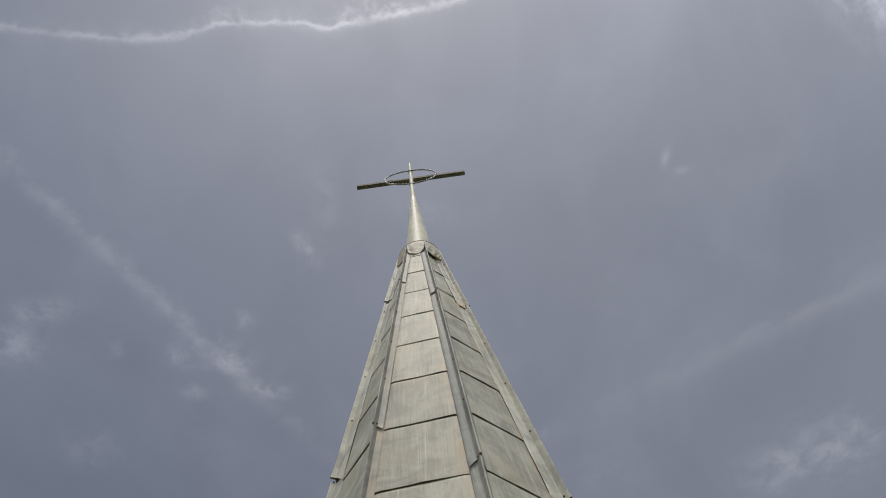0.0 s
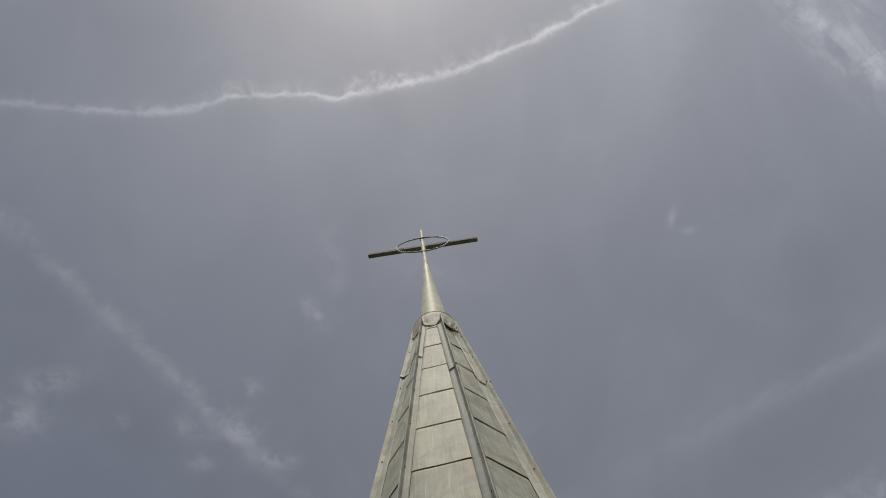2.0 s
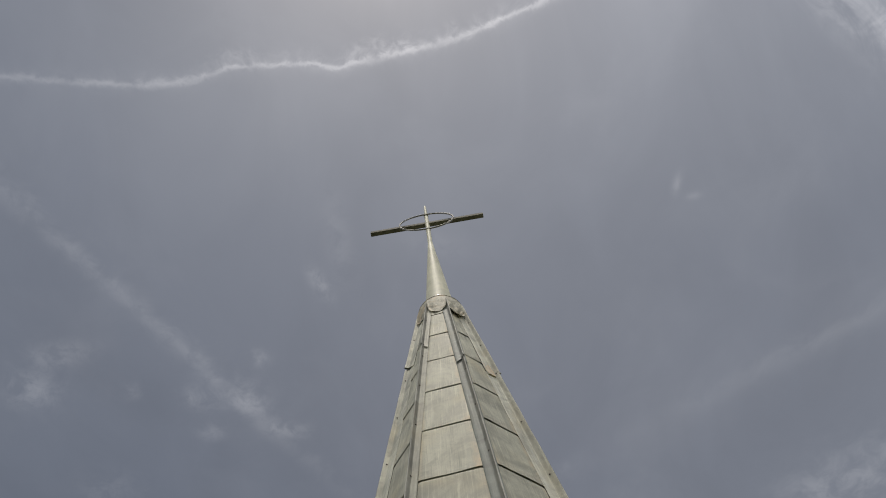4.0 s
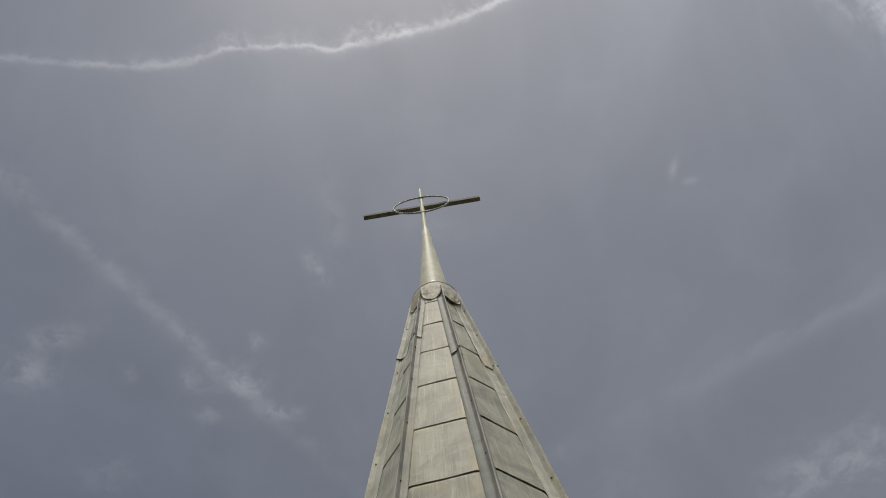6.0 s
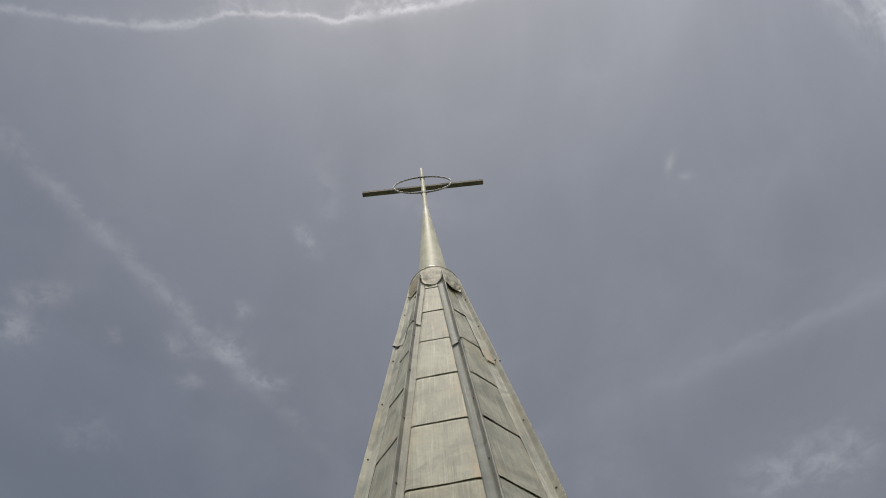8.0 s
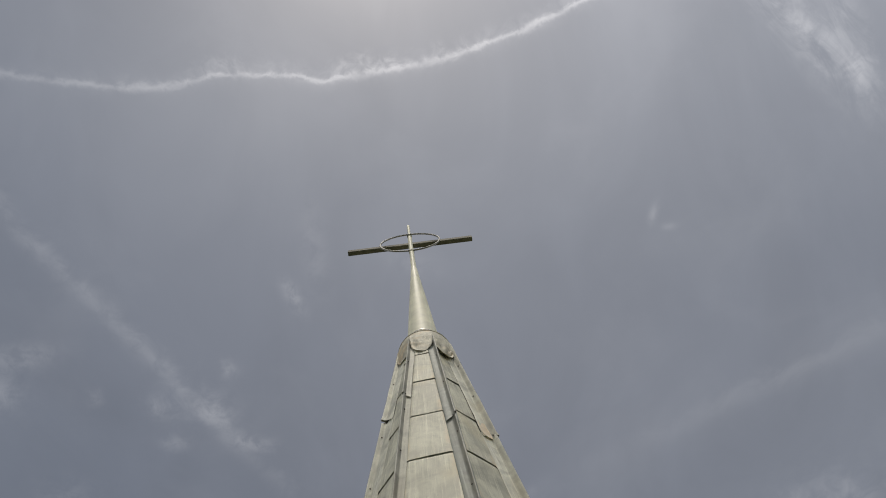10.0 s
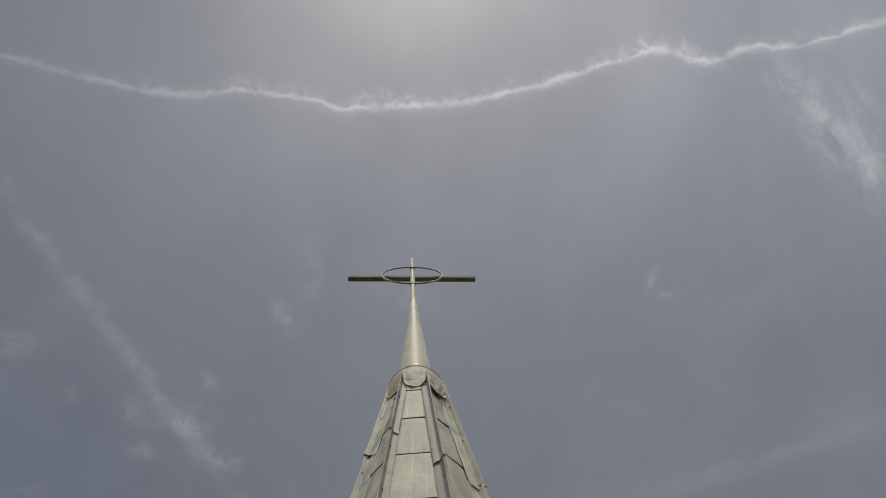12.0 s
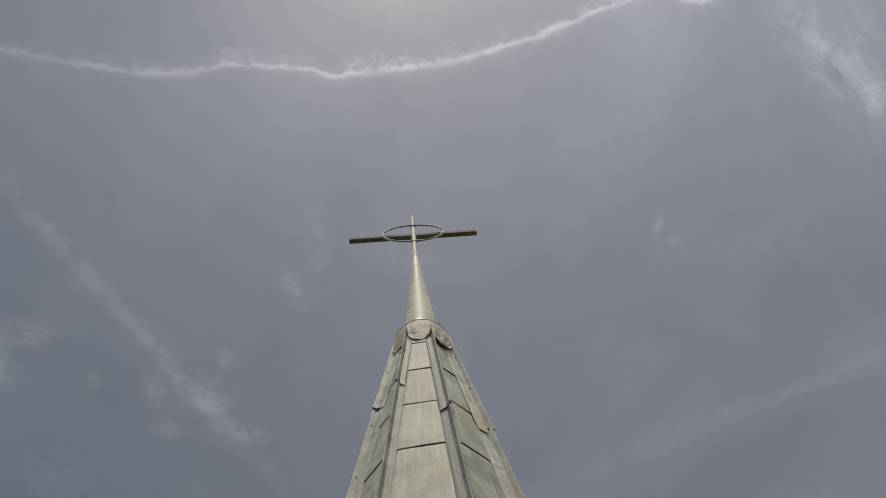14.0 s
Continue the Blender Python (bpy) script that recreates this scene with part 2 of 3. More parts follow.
    shader.inputs["Metallic"].default_value = metal
    n.put(shader.inputs["Roughness"], n.math("ADD", rough - 0.1, n.math("MULTIPLY", patch, 0.22)))
    bumped(n, shader, n.math("ADD", n.math("MULTIPLY", patch, 0.35), n.math("ADD", n.math("MULTIPLY", runs, 0.14), n.math("MULTIPLY", grain, 0.06))), 0.3, 0.008)
    return m


ZINC = weathered_zinc("weathered_zinc", (0.632, 0.622, 0.510), streaky=0.9, edge_stain=True)
RIDGE_ZINC = weathered_zinc("ridge_zinc", (0.74, 0.73, 0.62), 0.06, 0.6, 0.9)
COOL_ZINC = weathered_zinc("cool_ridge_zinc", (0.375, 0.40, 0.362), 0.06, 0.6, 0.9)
# stained cover of ridge -1; on ridge 1's sides its darker tone paints shade
STAINED_SHADE_ZINC = weathered_zinc("stained_shade_zinc", (0.54, 0.535, 0.45), 0.06, 0.6, 0.8)
WARM_ZINC = weathered_zinc("warm_stained_ridge_zinc", (0.55, 0.525, 0.44), 0.06, 0.6, 0.8, warm=0.6)
# rib crest tone: a highlight put into the colour, lighter than the darker covers
CREST_LIGHT_ZINC = weathered_zinc("crest_light_zinc", (0.56, 0.555, 0.49), 0.08, 0.6, 0.7)
# darker copy of the zinc: shade of the upright rib sides, put into the colour
RIB_SHADE_ZINC = weathered_zinc("rib_shade_zinc", (0.385, 0.38, 0.335), 0.06, 0.65, 0.9)
CAP_ZINC = weathered_zinc("dented_zinc", (0.60, 0.575, 0.465), 0.08, 0.62, 0.9, warm=0.8)


def plain(name, tone, metal, rough, scale=30.0, spread=0.25, depth=0.002):
    m, n, shader = material(name)
    here = n.node("ShaderNodeTexCoord").outputs["Object"]
    coarse, fine_grain = n.noise(here, scale * 0.2, 4, 0.6, 0.4), n.noise(here, scale, 4, 0.6)
    colour = n.mix(n.ramp(coarse, 0.3, 0.7), tuple(c * (1 - spread) for c in tone), tuple(min(1.0, c * (1 + spread)) for c in tone))
    colour = n.mix(n.ramp(fine_grain, 0.4, 0.7, 0.0, 0.3), colour, tuple(c * 0.75 for c in tone))
    n.put(shader.inputs["Base Color"], colour)
    shader.inputs["Metallic"].default_value = metal
    n.put(shader.inputs["Roughness"], n.math("ADD", rough - 0.08, n.math("MULTIPLY", coarse, 0.16)))
    bumped(n, shader, fine_grain, 0.3, depth)
    return m


MAST_METAL = plain("satin_galvanised_tube", (0.89, 0.87, 0.68), 0.0, 0.57, 18.0, 0.12)
BAR_METAL = plain("weathered_bar", (0.25, 0.235, 0.185), 0.0, 0.75, 40.0, 0.3)
RING_METAL = plain("galvanised_ring", (0.30, 0.295, 0.27), 0.4, 0.5, 40.0, 0.15)
SOLDER = plain("bright_solder", (0.75, 0.72, 0.64), 0.9, 0.28, 60.0, 0.15)
BARE_METAL = plain("bare_bright_metal", (0.98, 0.80, 0.58), 0.0, 0.30, 25.0, 0.07)
SCREW_METAL = plain("rusted_screw", (0.09, 0.07, 0.055), 0.3, 0.6, 200.0, 0.3)
BOARDING = plain("dark_boarding", (0.10, 0.085, 0.07), 0.0, 0.8, 20.0, 0.3)
RENDER_COAT = plain("lime_render", (0.62, 0.59, 0.52), 0.0, 0.9, 9.0, 0.12, 0.01)
MEADOW = plain("meadow", (0.105, 0.112, 0.062), 0.0, 0.95, 0.8, 0.35, 0.05)


# ---- building helpers ----
def mesh_of(bm, name, mat, smooth=True):
    bmesh.ops.recalc_face_normals(bm, faces=bm.faces)
    me = bpy.data.meshes.new(name)
    bm.to_mesh(me)
    bm.free()
    me.materials.append(mat)
    if smooth:
        for p in me.polygons:
            p.use_smooth = True
    return me


def part(name, data, parent, m=None, label=""):
    """A mesh object under a thing or a part; m: its pose in the world."""
    ob = new(name, data)
    ob.parent = parent
    base, p = Matrix.Identity(4), parent
    while p:
        base = p.matrix_basis @ base
        p = p.parent
    ob.matrix_basis = base.inverted() @ (m or Matrix.Identity(4))
    return tagged(ob, label)


def lathe(profile, steps=48, centre=lambda z: (0.0, 0.0), closed=True):
    """Rings of the given (z, radius), in order, joined to a skin."""
    bm = bmesh.new()
    rings = []
    for z, r in profile:
        cx, cy = centre(z)
        rings.append([bm.verts.new((cx + r * math.cos(2 * math.pi * i / steps), cy + r * math.sin(2 * math.pi * i / steps), z)) for i in range(steps)])
    for a, b in zip(rings, rings[1:]):
        for i in range(steps):
            bm.faces.new((a[i], a[(i + 1) % steps], b[(i + 1) % steps], b[i]))
    if closed:
        bm.faces.new(rings[0])
        bm.faces.new(rings[-1])
    return bm


def smooth_by_angle(me, degrees):
    """Sharp creases where faces meet at more than the given angle."""
    bm = bmesh.new()
    bm.from_mesh(me)
    for e in bm.edges:
        e.smooth = len(e.link_faces) == 2 and e.calc_face_angle(0) < radians(degrees)
    bm.to_mesh(me)
    bm.free()
    return me


# ---- the place below the view: ground and plain tower ----
SIDES, STEP = 8, 2 * math.pi / 8
APEX, TAN_SLOPE, FACING = 23.144, math.tan(radians(5.81)), radians(-3.01)
ROW_TOP, ROW = 20.930, 0.4475          # lower edge of the first full row, height of a row
BASE = 12.70


def apothem(z):
    return (APEX - z) * TAN_SLOPE


bm = bmesh.new()
bmesh.ops.create_grid(bm, x_segments=60, y_segments=60, size=2400)
for v in bm.verts:
    d = math.hypot(v.co.x, v.co.y)
    v.co.z = noise.noise(v.co * 0.004) * 6 * min(1.0, max(0.0, (d - 60) / 400))
tagged(new("ground", mesh_of(bm, "ground", MEADOW)), "green meadow round the foot of the tower", "ground", kind="structure")

tower_radius = (apothem(BASE) + 0.02) / math.cos(STEP / 2)
bm = bmesh.new()
low = [bm.verts.new((tower_radius * math.sin(FACING + (i + 0.5) * STEP), -tower_radius * math.cos(FACING + (i + 0.5) * STEP), -0.2)) for i in range(8)]
high = [bm.verts.new((v.co.x, v.co.y, BASE)) for v in low]
for i in range(8):
    bm.faces.new((low[i], low[(i + 1) % 8], high[(i + 1) % 8], high[i]))
bm.faces.new(high)
bm.faces.new(low)
bmesh.ops.bevel(bm, geom=[e for e in bm.edges], offset=0.015, segments=2, affect="EDGES")
tagged(new("tower_wall", mesh_of(bm, "tower_wall", RENDER_COAT, False)), "plain rendered octagonal tower wall under the spire", "wall", kind="structure")

# ---- the spire ----
spire = tagged(new("spire"), "tall octagonal church spire clad in weathered grey zinc sheets", "spire")
spire.matrix_basis = pose(0, 0, BASE)


def face_pose(j, z):
    """A pose on face j at height z: x along the face, y up the slope, z outwards."""
    az = FACING + j * STEP
    outward = Vector((math.sin(az), -math.cos(az), TAN_SLOPE)).normalized()
    along = Vector((math.cos(az), math.sin(az), 0))
    up = outward.cross(along)
    r = apothem(z)
    m = Matrix((along, up, outward)).transposed().to_4x4()
    m.translation = (r * math.sin(az), -r * math.cos(az), z)
    return m


SLANT = math.sqrt(1 + TAN_SLOPE ** 2)

# boarding under the sheets
bm = bmesh.new()
rings = []
for z in (BASE, 21.76):
    r = (apothem(z) - 0.012) / math.cos(STEP / 2)
    rings.append([bm.verts.new((r * math.sin(FACING + (i + 0.5) * STEP), -r * math.cos(FACING + (i + 0.5) * STEP), z)) for i in range(8)])
for i in range(8):
    bm.faces.new((rings[0][i], rings[0][(i + 1) % 8], rings[1][(i + 1) % 8], rings[1][i]))
bm.faces.new(rings[0])
bm.faces.new(rings[1])
part("boarding", mesh_of(bm, "boarding", BOARDING, False), spire, None, "dark boarding under the sheets")


def sheet(z_low, z_high, under_left, under_right, rng):
    """One zinc sheet, a little buckled, its lower edge standing proud of the sheet below. Origin at the middle of its lower edge."""
    bm = bmesh.new()
    length = (z_high - z_low) * SLANT + 0.05
    nx = 14
    stations = [0.0, 0.02, 0.06, 0.11] + [0.16 + (length - 0.24) * k / 4 for k in range(5)] + [length - 0.066, length - 0.060, length - 0.054, length - 0.047, length - 0.036, length]
    ny = len(stations) - 1
    shift = rng.uniform(0, 100)
    tilt = rng.uniform(-0.004, 0.004)
    lip = rng.uniform(0.0022, 0.0034)
    sag = rng.uniform(-0.003, 0.004)
    grids = []
    for layer in (0, 1):
        rows = []
        for y in stations:
            a = y / length
            tuck = min(1.0, max(0.0, (y - length + 0.066) / 0.024))      # the head slips in under the next sheet
            half = (apothem(z_low + y / SLANT)) * math.tan(STEP / 2)
            row = []
            for k in range(nx + 1):
                b = 2 * k / nx - 1
                b = math.copysign(abs(b) ** 0.8, b)
                x = b * (half - (under_left if b < 0 else under_right))
                edge = max(0.0, 1 - (1 - abs(b)) * half / 0.006)
                out = 0.0042 + lip * (1 - a) ** 1.3 - 0.0022 * edge ** 1.5 - 0.0064 * tuck * tuck * (3 - 2 * tuck)
                out += 0.0022 * (1 - tuck) * noise.noise(Vector((b * half * 7 + shift, y * 5, shift * 0.37)))
                out += 0.0006 * math.sin(y * 60 + shift) * (1 - a)
                drop = (tilt * b + sag * (b * b - 0.4) + 0.0016 * noise.noise(Vector((b * 5 + shift, 3.3, 0.0)))) * (1 - a) ** 3
                row.append(bm.verts.new((x, y + drop, out - layer * 0.0010)))
            rows.append(row)
        grids.append(rows)
    for rows, order in zip(grids, (1, -1)):
        for r0, r1 in zip(rows, rows[1:]):
            for k in range(nx):
                bm.faces.new((r0[k], r0[k + 1], r1[k + 1], r1[k])[::order])
    top, under = grids
    for k in range(nx):
        bm.faces.new((under[0][k], under[0][k + 1], top[0][k + 1], top[0][k]))
    for i in range(ny):
        bm.faces.new((top[i][0], top[i + 1][0], under[i + 1][0], under[i][0]))
        bm.faces.new((top[i][nx], under[i][nx], under[i + 1][nx], top[i + 1][nx]))
    return smooth_by_angle(mesh_of(bm, "sheet", ZINC), 50)


# ridge between faces i and i + 1: flange widths, heights of the lower ends, how far the rib stands beside the ridge, its height
RIDGES = {
    -1: (0.034, 0.024, (20.715, 18.69), -0.010, 0.032),
    0: (0.039, 0.034, (20.335, 18.27), 0.006, 0.030),
    1: (0.064, 0.050, (20.350, 18.30), 0.000, 0.0385),
    -2: (0.050, 0.077, (20.705, 18.71), 0.000, 0.031),
}
PLAIN_RIDGE = (0.06, 0.06)

FACE_SHIFT = {1: 0.030}          # rows of this face are set a little higher
rng = random.Random(5)
row = 0
while ROW_TOP - (row - 2) * ROW > BASE + 0.1:
    for j in range(SIDES):
        i = (j + 4) % 8 - 4
        z_low = max(ROW_TOP - (row - 1) * ROW + FACE_SHIFT.get(i, 0.0), BASE + 0.01)
        z_high = ROW_TOP - (row - 2) * ROW + FACE_SHIFT.get(i, 0.0) - (0.15 if row == 0 else 0)
        part("sheet", sheet(z_low, z_high, RIDGES.get(i - 1 if i > -4 else 3, PLAIN_RIDGE)[1] - 0.002, RIDGES.get(i, PLAIN_RIDGE)[0] - 0.002, rng), spire, face_pose(j, z_low))
    row += 1

# ridge covers: a flange on each face and a rib between, in lengths that lap
COS_C, SIN_C = math.cos(STEP / 2), math.sin(STEP / 2)


def ridge_pose(i, z):
    """A pose on the ridge between faces i and i + 1: x across, y up along the ridge, z outwards."""
    az = FACING + (i + 0.5) * STEP
    slope = TAN_SLOPE / COS_C
    outward = Vector((math.sin(az), -math.cos(az), slope)).normalized()
    along = Vector((math.cos(az), math.sin(az), 0))
    up = outward.cross(along)
    r = apothem(z) / COS_C
    m = Matrix((along, up, outward)).transposed().to_4x4()
    m.translation = (r * math.sin(az), -r * math.cos(az), z)
    return m


def rib_profile(left, right, beside, rise, gap, cove):
    """Across the ridge: (x, out) from the edge of one flange, through a cove, over the folded rib to the edge of the other."""
    pts = []
    for wide, side in ((left, -1), (right, 1)):
        foot = cove + side * beside          # where the cove begins, from the ridge
        arm = []
        for s, lift in ((wide, 0.0040 * gap), (wide - 0.003, 0.0062 * gap), (wide * 0.5 + foot * 0.5, 0.0050 * gap + 0.001), (foot + 0.002, 0.0056)):
            s = max(s, foot + 0.002) if lift > 0.005 else s
            arm.append((side * s * COS_C, -s * SIN_C + lift))
        base = arm[-1][1]
        arm += [(beside + side * x, base + (rise - base) * u) for x, u in ((0.004 + 0.6 * (cove - 0.004), 0.08), (0.004 + 0.28 * (cove - 0.004), 0.25), (0.0046, 0.60), (0.0044, 0.88), (0.0030, 0.97), (0.0010, 1.0))]
        pts += arm if side < 0 else arm[::-1]
    return pts


def ridge_cover(length, left, right, beside, rise, gap, cove, cut, mat, side_mat, rng):
    """One length of ridge cover, its lower end flared over the next. Origin at its lower end."""
    bm = bmesh.new()
    profile = rib_profile(left, right, beside, rise, gap, cove)
    stations = [0.0, 0.012, 0.03, 0.06] + [length * k / 12 for k in range(1, 13)]
    stations = sorted(s for s in stations if s <= length)
    shift = rng.uniform(0, 50)
    n = len(profile)
    grids = []
    for layer in (0, 1):
        rows = []
        for y in stations:
            flare = (0.0035 * max(0.0, 1 - y / 0.05) ** 1.5 + 0.005 * (1 - y / length)) * min(1.0, 0.55 * gap / 0.75 if gap < 1 else 1.0)
            row = []
            for k, (x, o) in enumerate(profile):
                wobble = 0.0024 * noise.noise(Vector((shift + k * 0.35, y * 6, 0.0)))
                reach = -profile[0][0] + beside if x < beside else profile[-1][0] - beside
                up = cut * (1 - abs(x - beside) / reach)      # the lower end is cut on a slant, higher at the rib
                row.append(bm.verts.new((x + wobble * 0.7, up + y * (1 - up / length), o + flare + wobble - layer * 0.0016)))
            rows.append(row)
        grids.append(rows)
    for rows, order in zip(grids, (1, -1)):
        for r0, r1 in zip(rows, rows[1:]):
            for k in range(n - 1):
                face = bm.faces.new((r0[k], r0[k + 1], r1[k + 1], r1[k])[::order])
                face.material_index = 1 if k in (8, 9, 10) else 2 if k in (4, 5, 6, 7, 11, 12, 13, 14) else 0      # crest, its highlight in the colour; upright sides, shaded in colour on three ridges
    top, under = grids
    for k in range(n - 1):
        bm.faces.new((under[0][k], under[0][k + 1], top[0][k + 1], top[0][k]))
    for i in range(len(stations) - 1):
        bm.faces.new((top[i][0], top[i + 1][0], under[i + 1][0], under[i][0]))
        bm.faces.new((top[i][n - 1], under[i][n - 1], under[i + 1][n - 1], top[i + 1][n - 1]))
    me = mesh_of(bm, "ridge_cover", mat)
    me.materials.append(CREST_LIGHT_ZINC)
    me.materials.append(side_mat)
    return smooth_by_angle(me, 40)


def repair_patch():
    """A bent offcut of bare metal on the flange just above a joint."""
    bm = bmesh.new()
    layers = []
    stations = (0.004, 0.03, 0.08, 0.13, 0.17)
    for layer in (0, 1):
        rows = []
        for y in stations:
            narrow = 1 - 0.12 * max(0.0, (y - 0.08) / 0.09)
            row = []
            for k in range(7):
                s = 0.011 + 0.055 * narrow * k / 6
                out = 0.0125 + 0.004 * max(0.0, 1 - y / 0.16) + 0.0012 * math.sin(k * 1.5 + y * 30) - layer * 0.0016
                row.append(bm.verts.new((-s * COS_C, y + 0.020 * (k / 6 - 0.4) ** 2, -s * SIN_C + out)))
            rows.append(row)
        layers.append(rows)
    for rows, order in zip(layers, (-1, 1)):
        for r0, r1 in zip(rows, rows[1:]):
            for k in range(6):
                bm.faces.new((r0[k], r0[k + 1], r1[k + 1], r1[k])[::order])
    top, under = layers
    for k in range(6):
        bm.faces.new((under[0][k], under[0][k + 1], top[0][k + 1], top[0][k]))
        bm.faces.new((under[-1][k], top[-1][k], top[-1][k + 1], under[-1][k + 1]))
    for i in range(len(stations) - 1):
        bm.faces.new((top[i][0], top[i + 1][0], under[i + 1][0], under[i][0]))
        bm.faces.new((top[i][6], under[i][6], under[i + 1][6], top[i + 1][6]))
    return smooth_by_angle(mesh_of(bm, "patch", BARE_METAL), 40)


def screw_mesh():
    bm = bmesh.new()
    bmesh.ops.create_cone(bm, cap_ends=True, segments=10, radius1=0.0054, radius2=0.0040, depth=0.005)
    return mesh_of(bm, "screw", SCREW_METAL, False)


SCREW = screw_mesh()
COVER_TOP = 21.66
for i in range(-4, 4):
    left, right, ends, beside, rise = RIDGES.get(i, (0.06, 0.06, (20.5 + 0.11 * (i % 3), 18.5 + 0.11 * (i % 3)), 0.0, 0.034))
    ends = list(ends)
    while ends[-1] - 2.0 > BASE + 0.3:
        ends.append(ends[-1] - 1.97)
    ends.append(BASE + 0.01)
    high = COVER_TOP
    for z in ends:
        length = (high - z) * math.sqrt(1 + (TAN_SLOPE / COS_C) ** 2) + (0.0 if high == COVER_TOP else 0.05)
        m = ridge_pose(i, z)
        mat = (WARM_ZINC if z < 18 else STAINED_SHADE_ZINC) if i == -1 else COOL_ZINC if i == 0 else RIDGE_ZINC
        # upright rib sides of ridges -1, 0 and 1 carry painted shade
        cover = part("ridge_cover", ridge_cover(length, left, right, beside, rise, 1.4 if i == 1 and z == ends[0] else 1.0, 0.013 if i == 0 else 0.007, {-2: 0.090, -1: 0.040, 0: 0.048}.get(i, 0.03), mat, RIB_SHADE_ZINC if i in (-1, 0) else STAINED_SHADE_ZINC if i == 1 else mat, rng), spire, m)
        if i == 1 and z == ends[0]:
            part("patch", repair_patch(), cover, m, "bright newly bent metal patch")
        side = 1 if i < 0 else -1
        y = 0.05
        while y < length - 0.12:
            seat = Matrix.Translation((beside + side * 0.0058, y, rise * 0.42 + 0.004 * (1 - y / length))) @ pose(0, 0, 0, 0, side * 80, 0)
            part("screw", SCREW, cover, m @ seat, "small dark rusted screw head")
            y += 0.47 * rng.uniform(0.93, 1.07)
        high = z

# ---- cap over the top of the sheets ----
MAST_X, MAST_Y = -0.001, 0.055
CAP_TOP, CAP_RIB, CAP_LOBE = 21.875, 21.585, 21.415


def cap_mesh():
    bm = bmesh.new()
    steps, levels = 144, 30
    lobe_drop = {0: 0.0, 1: -0.07, -1: 0.03, 2: -0.02}
    grids = []
    for layer in (0, 1):
        rings = []
        for v in range(levels + 1):
            a = (0.0, 0.035, 0.036)[v] if v < 3 else v / levels
            ring = []
            for s in range(steps):
                th = s / steps * SIDES            # in faces from the middle of face 0
                j = round(th)
                within = (th - j) * STEP
                az = FACING + th * STEP
                jj = (j + 4) % 8 - 4
                scallop = abs(math.cos(math.pi * (th - j))) ** 0.42
                z_low = CAP_RIB + (CAP_LOBE + lobe_drop.get(jj, 0.0) - CAP_RIB) * scallop
                z = CAP_TOP + (z_low - CAP_TOP) * a
                octo = apothem(z) / math.cos(within) + 0.013 + 0.016 * (1 - scallop) * min(1.0, a * 1.4)
                round_r = 0.184 + 0.026 * math.sin(min(1.0, (CAP_TOP - z) / 0.25) * math.pi / 2)
                k = a ** 1.6
                r = round_r * (1 - k) + max(octo, round_r * 0.9) * k
                r += (0.006 * noise.noise(Vector((math.cos(az) * 4, math.sin(az) * 4, z * 11))) + 0.003 * noise.noise(Vector((math.cos(az) * 9, math.sin(az) * 9, z * 24)))) * min(1.0, 3 * a)
                r += 0.002 * max(0.0, (a - 0.88) / 0.12) ** 2 * scallop
                if jj == 1:
                    fold = 0.6 + 0.5 * math.sin(3.0 * within * 8 + 1.0)
                    r += 0.013 * fold * math.exp(-((a - 0.70 - 0.25 * within) / 0.09) ** 2) - 0.010 * math.exp(-((a - 0.88) / 0.06) ** 2) * scallop
                    r += 0.016 * max(0.0, (a - 0.7) / 0.3) ** 2 * max(0.0, math.sin(math.pi * min(1.0, max(0.0, th - j + 0.5))))
                if v <= 1:
                    r += 0.0045
                cx, cy = MAST_X * (1 - a), MAST_Y * (1 - a)
                r -= layer * 0.002
                ring.append(bm.verts.new((cx + r * math.sin(az), cy - r * math.cos(az), z)))
            rings.append(ring)
        grids.append(rings)
    for rings, order in zip(grids, (1, -1)):
        for a, b in zip(rings, rings[1:]):
            for s in range(steps):
                t = (s + 1) % steps
                bm.faces.new((a[s], a[t], b[t], b[s])[::order])
    for end in (0, -1):
        for s in range(steps):
            t = (s + 1) % steps
            bm.faces.new((grids[0][end][s], grids[0][end][t], grids[1][end][t], grids[1][end][s]))
    hub = bm.verts.new((MAST_X, MAST_Y, CAP_TOP + 0.05))
    for s in range(steps):
        bm.faces.new((grids[0][0][s], grids[0][0][(s + 1) % steps], hub))
    return smooth_by_angle(mesh_of(bm, "cap", CAP_ZINC), 40)


part("cap", cap_mesh(), spire, None, "dented zinc cap with a scalloped lower edge")

# ---- mast and ringed cross ----
TURN = radians(1.4)
BAR_Z, HALF_BAR, RING_R = 24.905, 0.697, 0.3300
cross = tagged(new("cross"), "ringed metal cross on a tapered galvanised mast above the spire", "cross")
cross.matrix_basis = pose(MAST_X, MAST_Y, CAP_TOP)
stand = pose(-0.0015, 0.055, 0, 0, 0, math.degrees(TURN))


def lean(z):
    """The mast leans back a little."""
    return -0.0046 * (z - 21.9), 0.0115 * (z - 21.9)



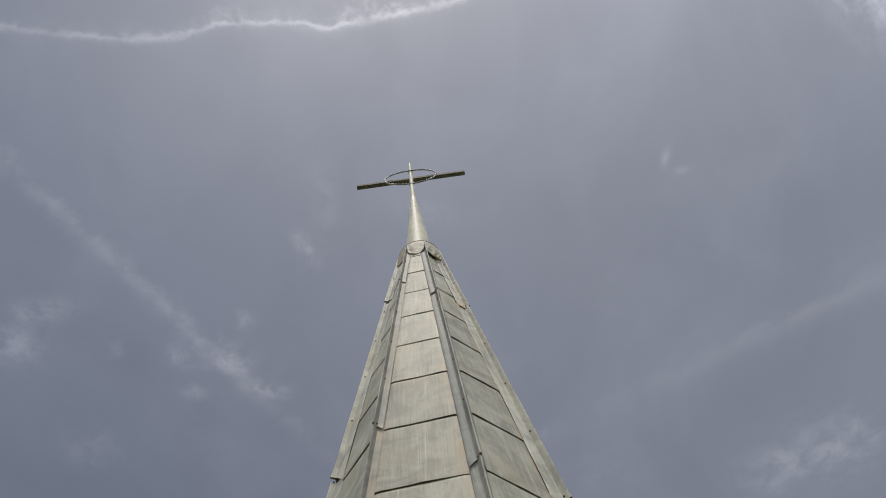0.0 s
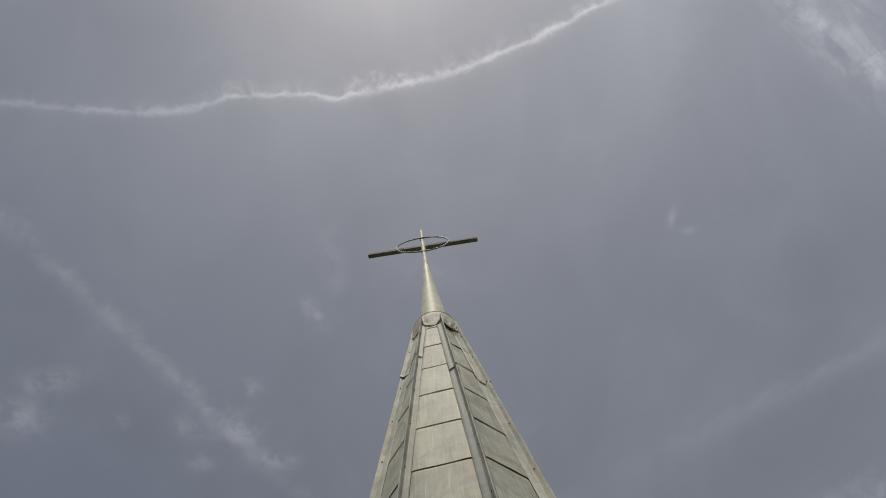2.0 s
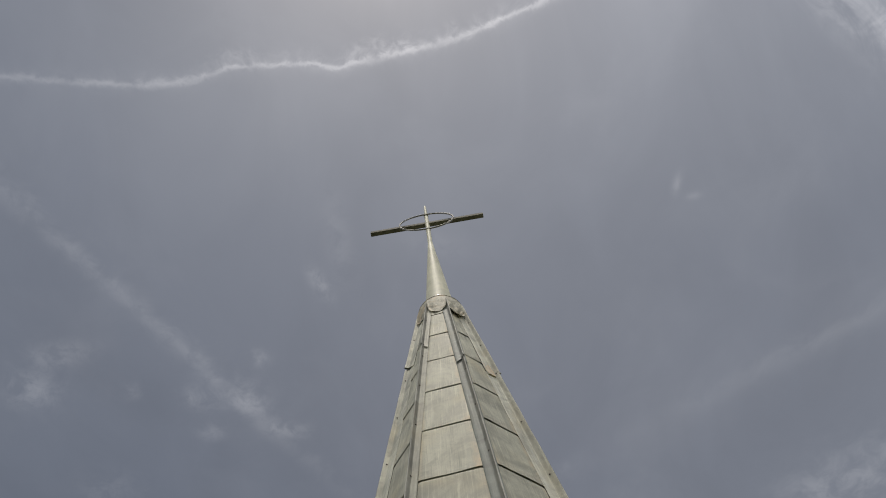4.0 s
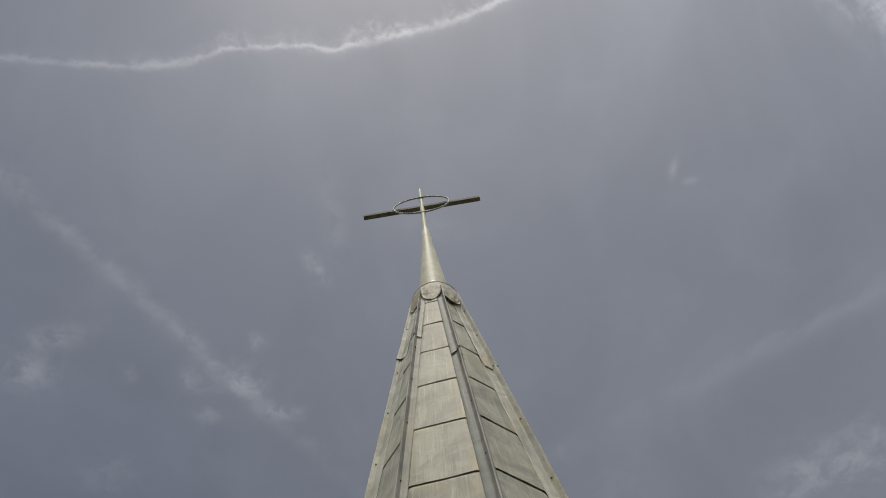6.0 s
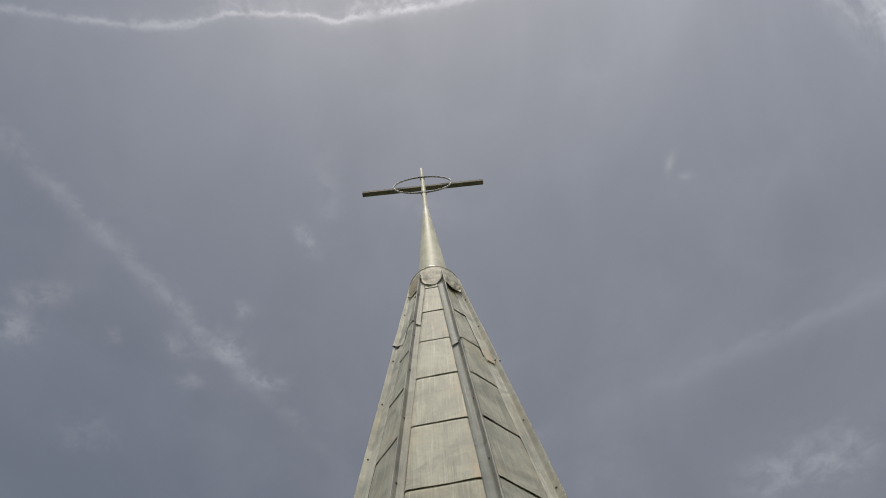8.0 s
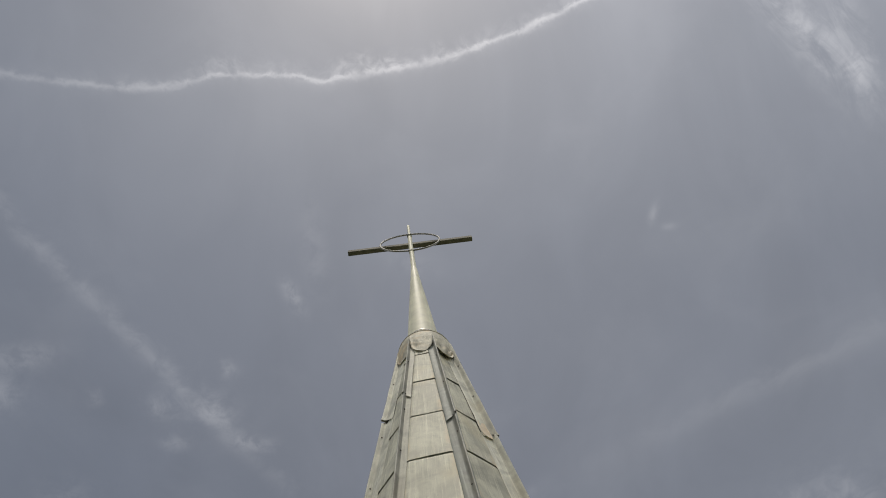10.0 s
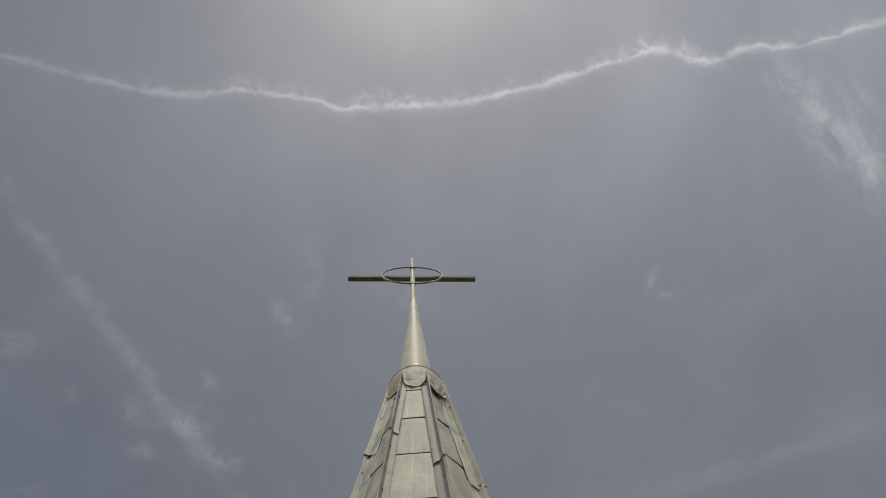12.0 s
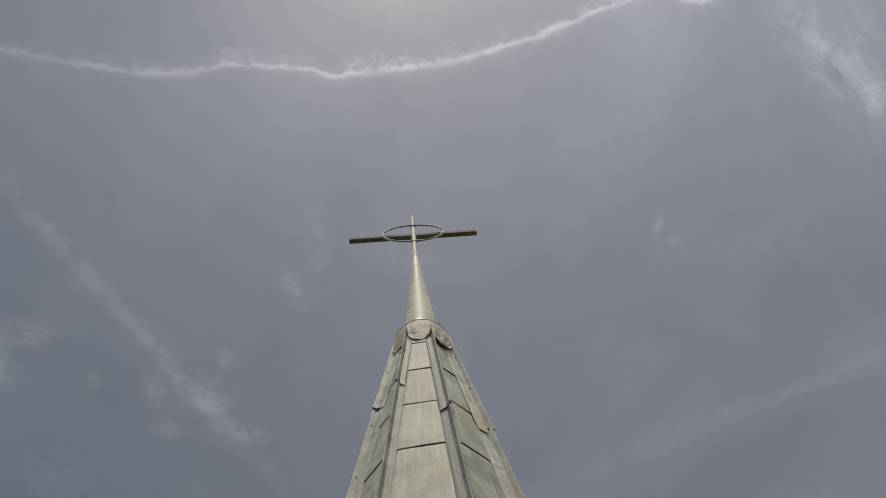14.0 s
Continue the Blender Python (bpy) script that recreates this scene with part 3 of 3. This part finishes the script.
mast = part("mast", smooth_by_angle(mesh_of(lathe([(21.824, 0.1302), (22.050, 0.1190), (22.334, 0.1054), (22.708, 0.0881), (23.150, 0.0665), (23.601, 0.0442), (23.892, 0.0311), (23.898, 0.0274), (23.991, 0.0267), (24.061, 0.0256), (24.900, 0.0240), (25.190, 0.0232), (25.196, 0.0178), (25.620, 0.0168), (25.700, 0.0160), (25.728, 0.0115), (25.735, 0.0040)], 40, lean), "mast", MAST_METAL), 38), cross, stand, "satin pale metal mast, conical at its foot")
part("solder_bead", mesh_of(lathe([(22.034, 0.1133), (22.037, 0.1230), (22.048, 0.1260), (22.059, 0.1230), (22.063, 0.1113)], 40, lean, closed=False), "solder_bead", SOLDER), mast, stand, "bright soldered bead")

bm = bmesh.new()
bmesh.ops.create_cube(bm, size=1.0)
bmesh.ops.scale(bm, vec=(2 * HALF_BAR, 0.050, 0.070), verts=bm.verts)
bmesh.ops.bevel(bm, geom=list(bm.edges), offset=0.004, segments=2, affect="EDGES")
part("crossbar", mesh_of(bm, "crossbar", BAR_METAL, False), cross, stand @ pose(-0.0185, 0.066, BAR_Z), "brown weathered square crossbar")

bm = bmesh.new()
turns, around = 96, 12
loops = []
for a in range(turns):
    c, s = math.cos(2 * math.pi * a / turns), math.sin(2 * math.pi * a / turns)
    loops.append([bm.verts.new(((RING_R + 0.0095 * math.cos(2 * math.pi * b / around)) * c, 0.0095 * math.sin(2 * math.pi * b / around), (RING_R + 0.0095 * math.cos(2 * math.pi * b / around)) * s)) for b in range(around)])
for a in range(turns):
    for b in range(around):
        bm.faces.new((loops[a][b], loops[(a + 1) % turns][b], loops[(a + 1) % turns][(b + 1) % around], loops[a][(b + 1) % around]))
part("ring", mesh_of(bm, "ring", RING_METAL), cross, stand @ pose(-0.018, 0.012, BAR_Z - 0.046), "thin round grey metal ring")

# clamps that hold the ring to the mast
for z in (BAR_Z - 0.046 - RING_R, BAR_Z - 0.046 + RING_R):
    x, y = lean(z)
    r = 0.0262 if z > BAR_Z else 0.0272
    bm = lathe([(-0.013, r - 0.006), (-0.013, r), (-0.010, r + 0.002), (0.010, r + 0.002), (0.013, r), (0.013, r - 0.006)], 24)
    part("clamp", smooth_by_angle(mesh_of(bm, "clamp", BAR_METAL), 35), cross, stand @ pose(x, y, z), "dark clamp round the mast")
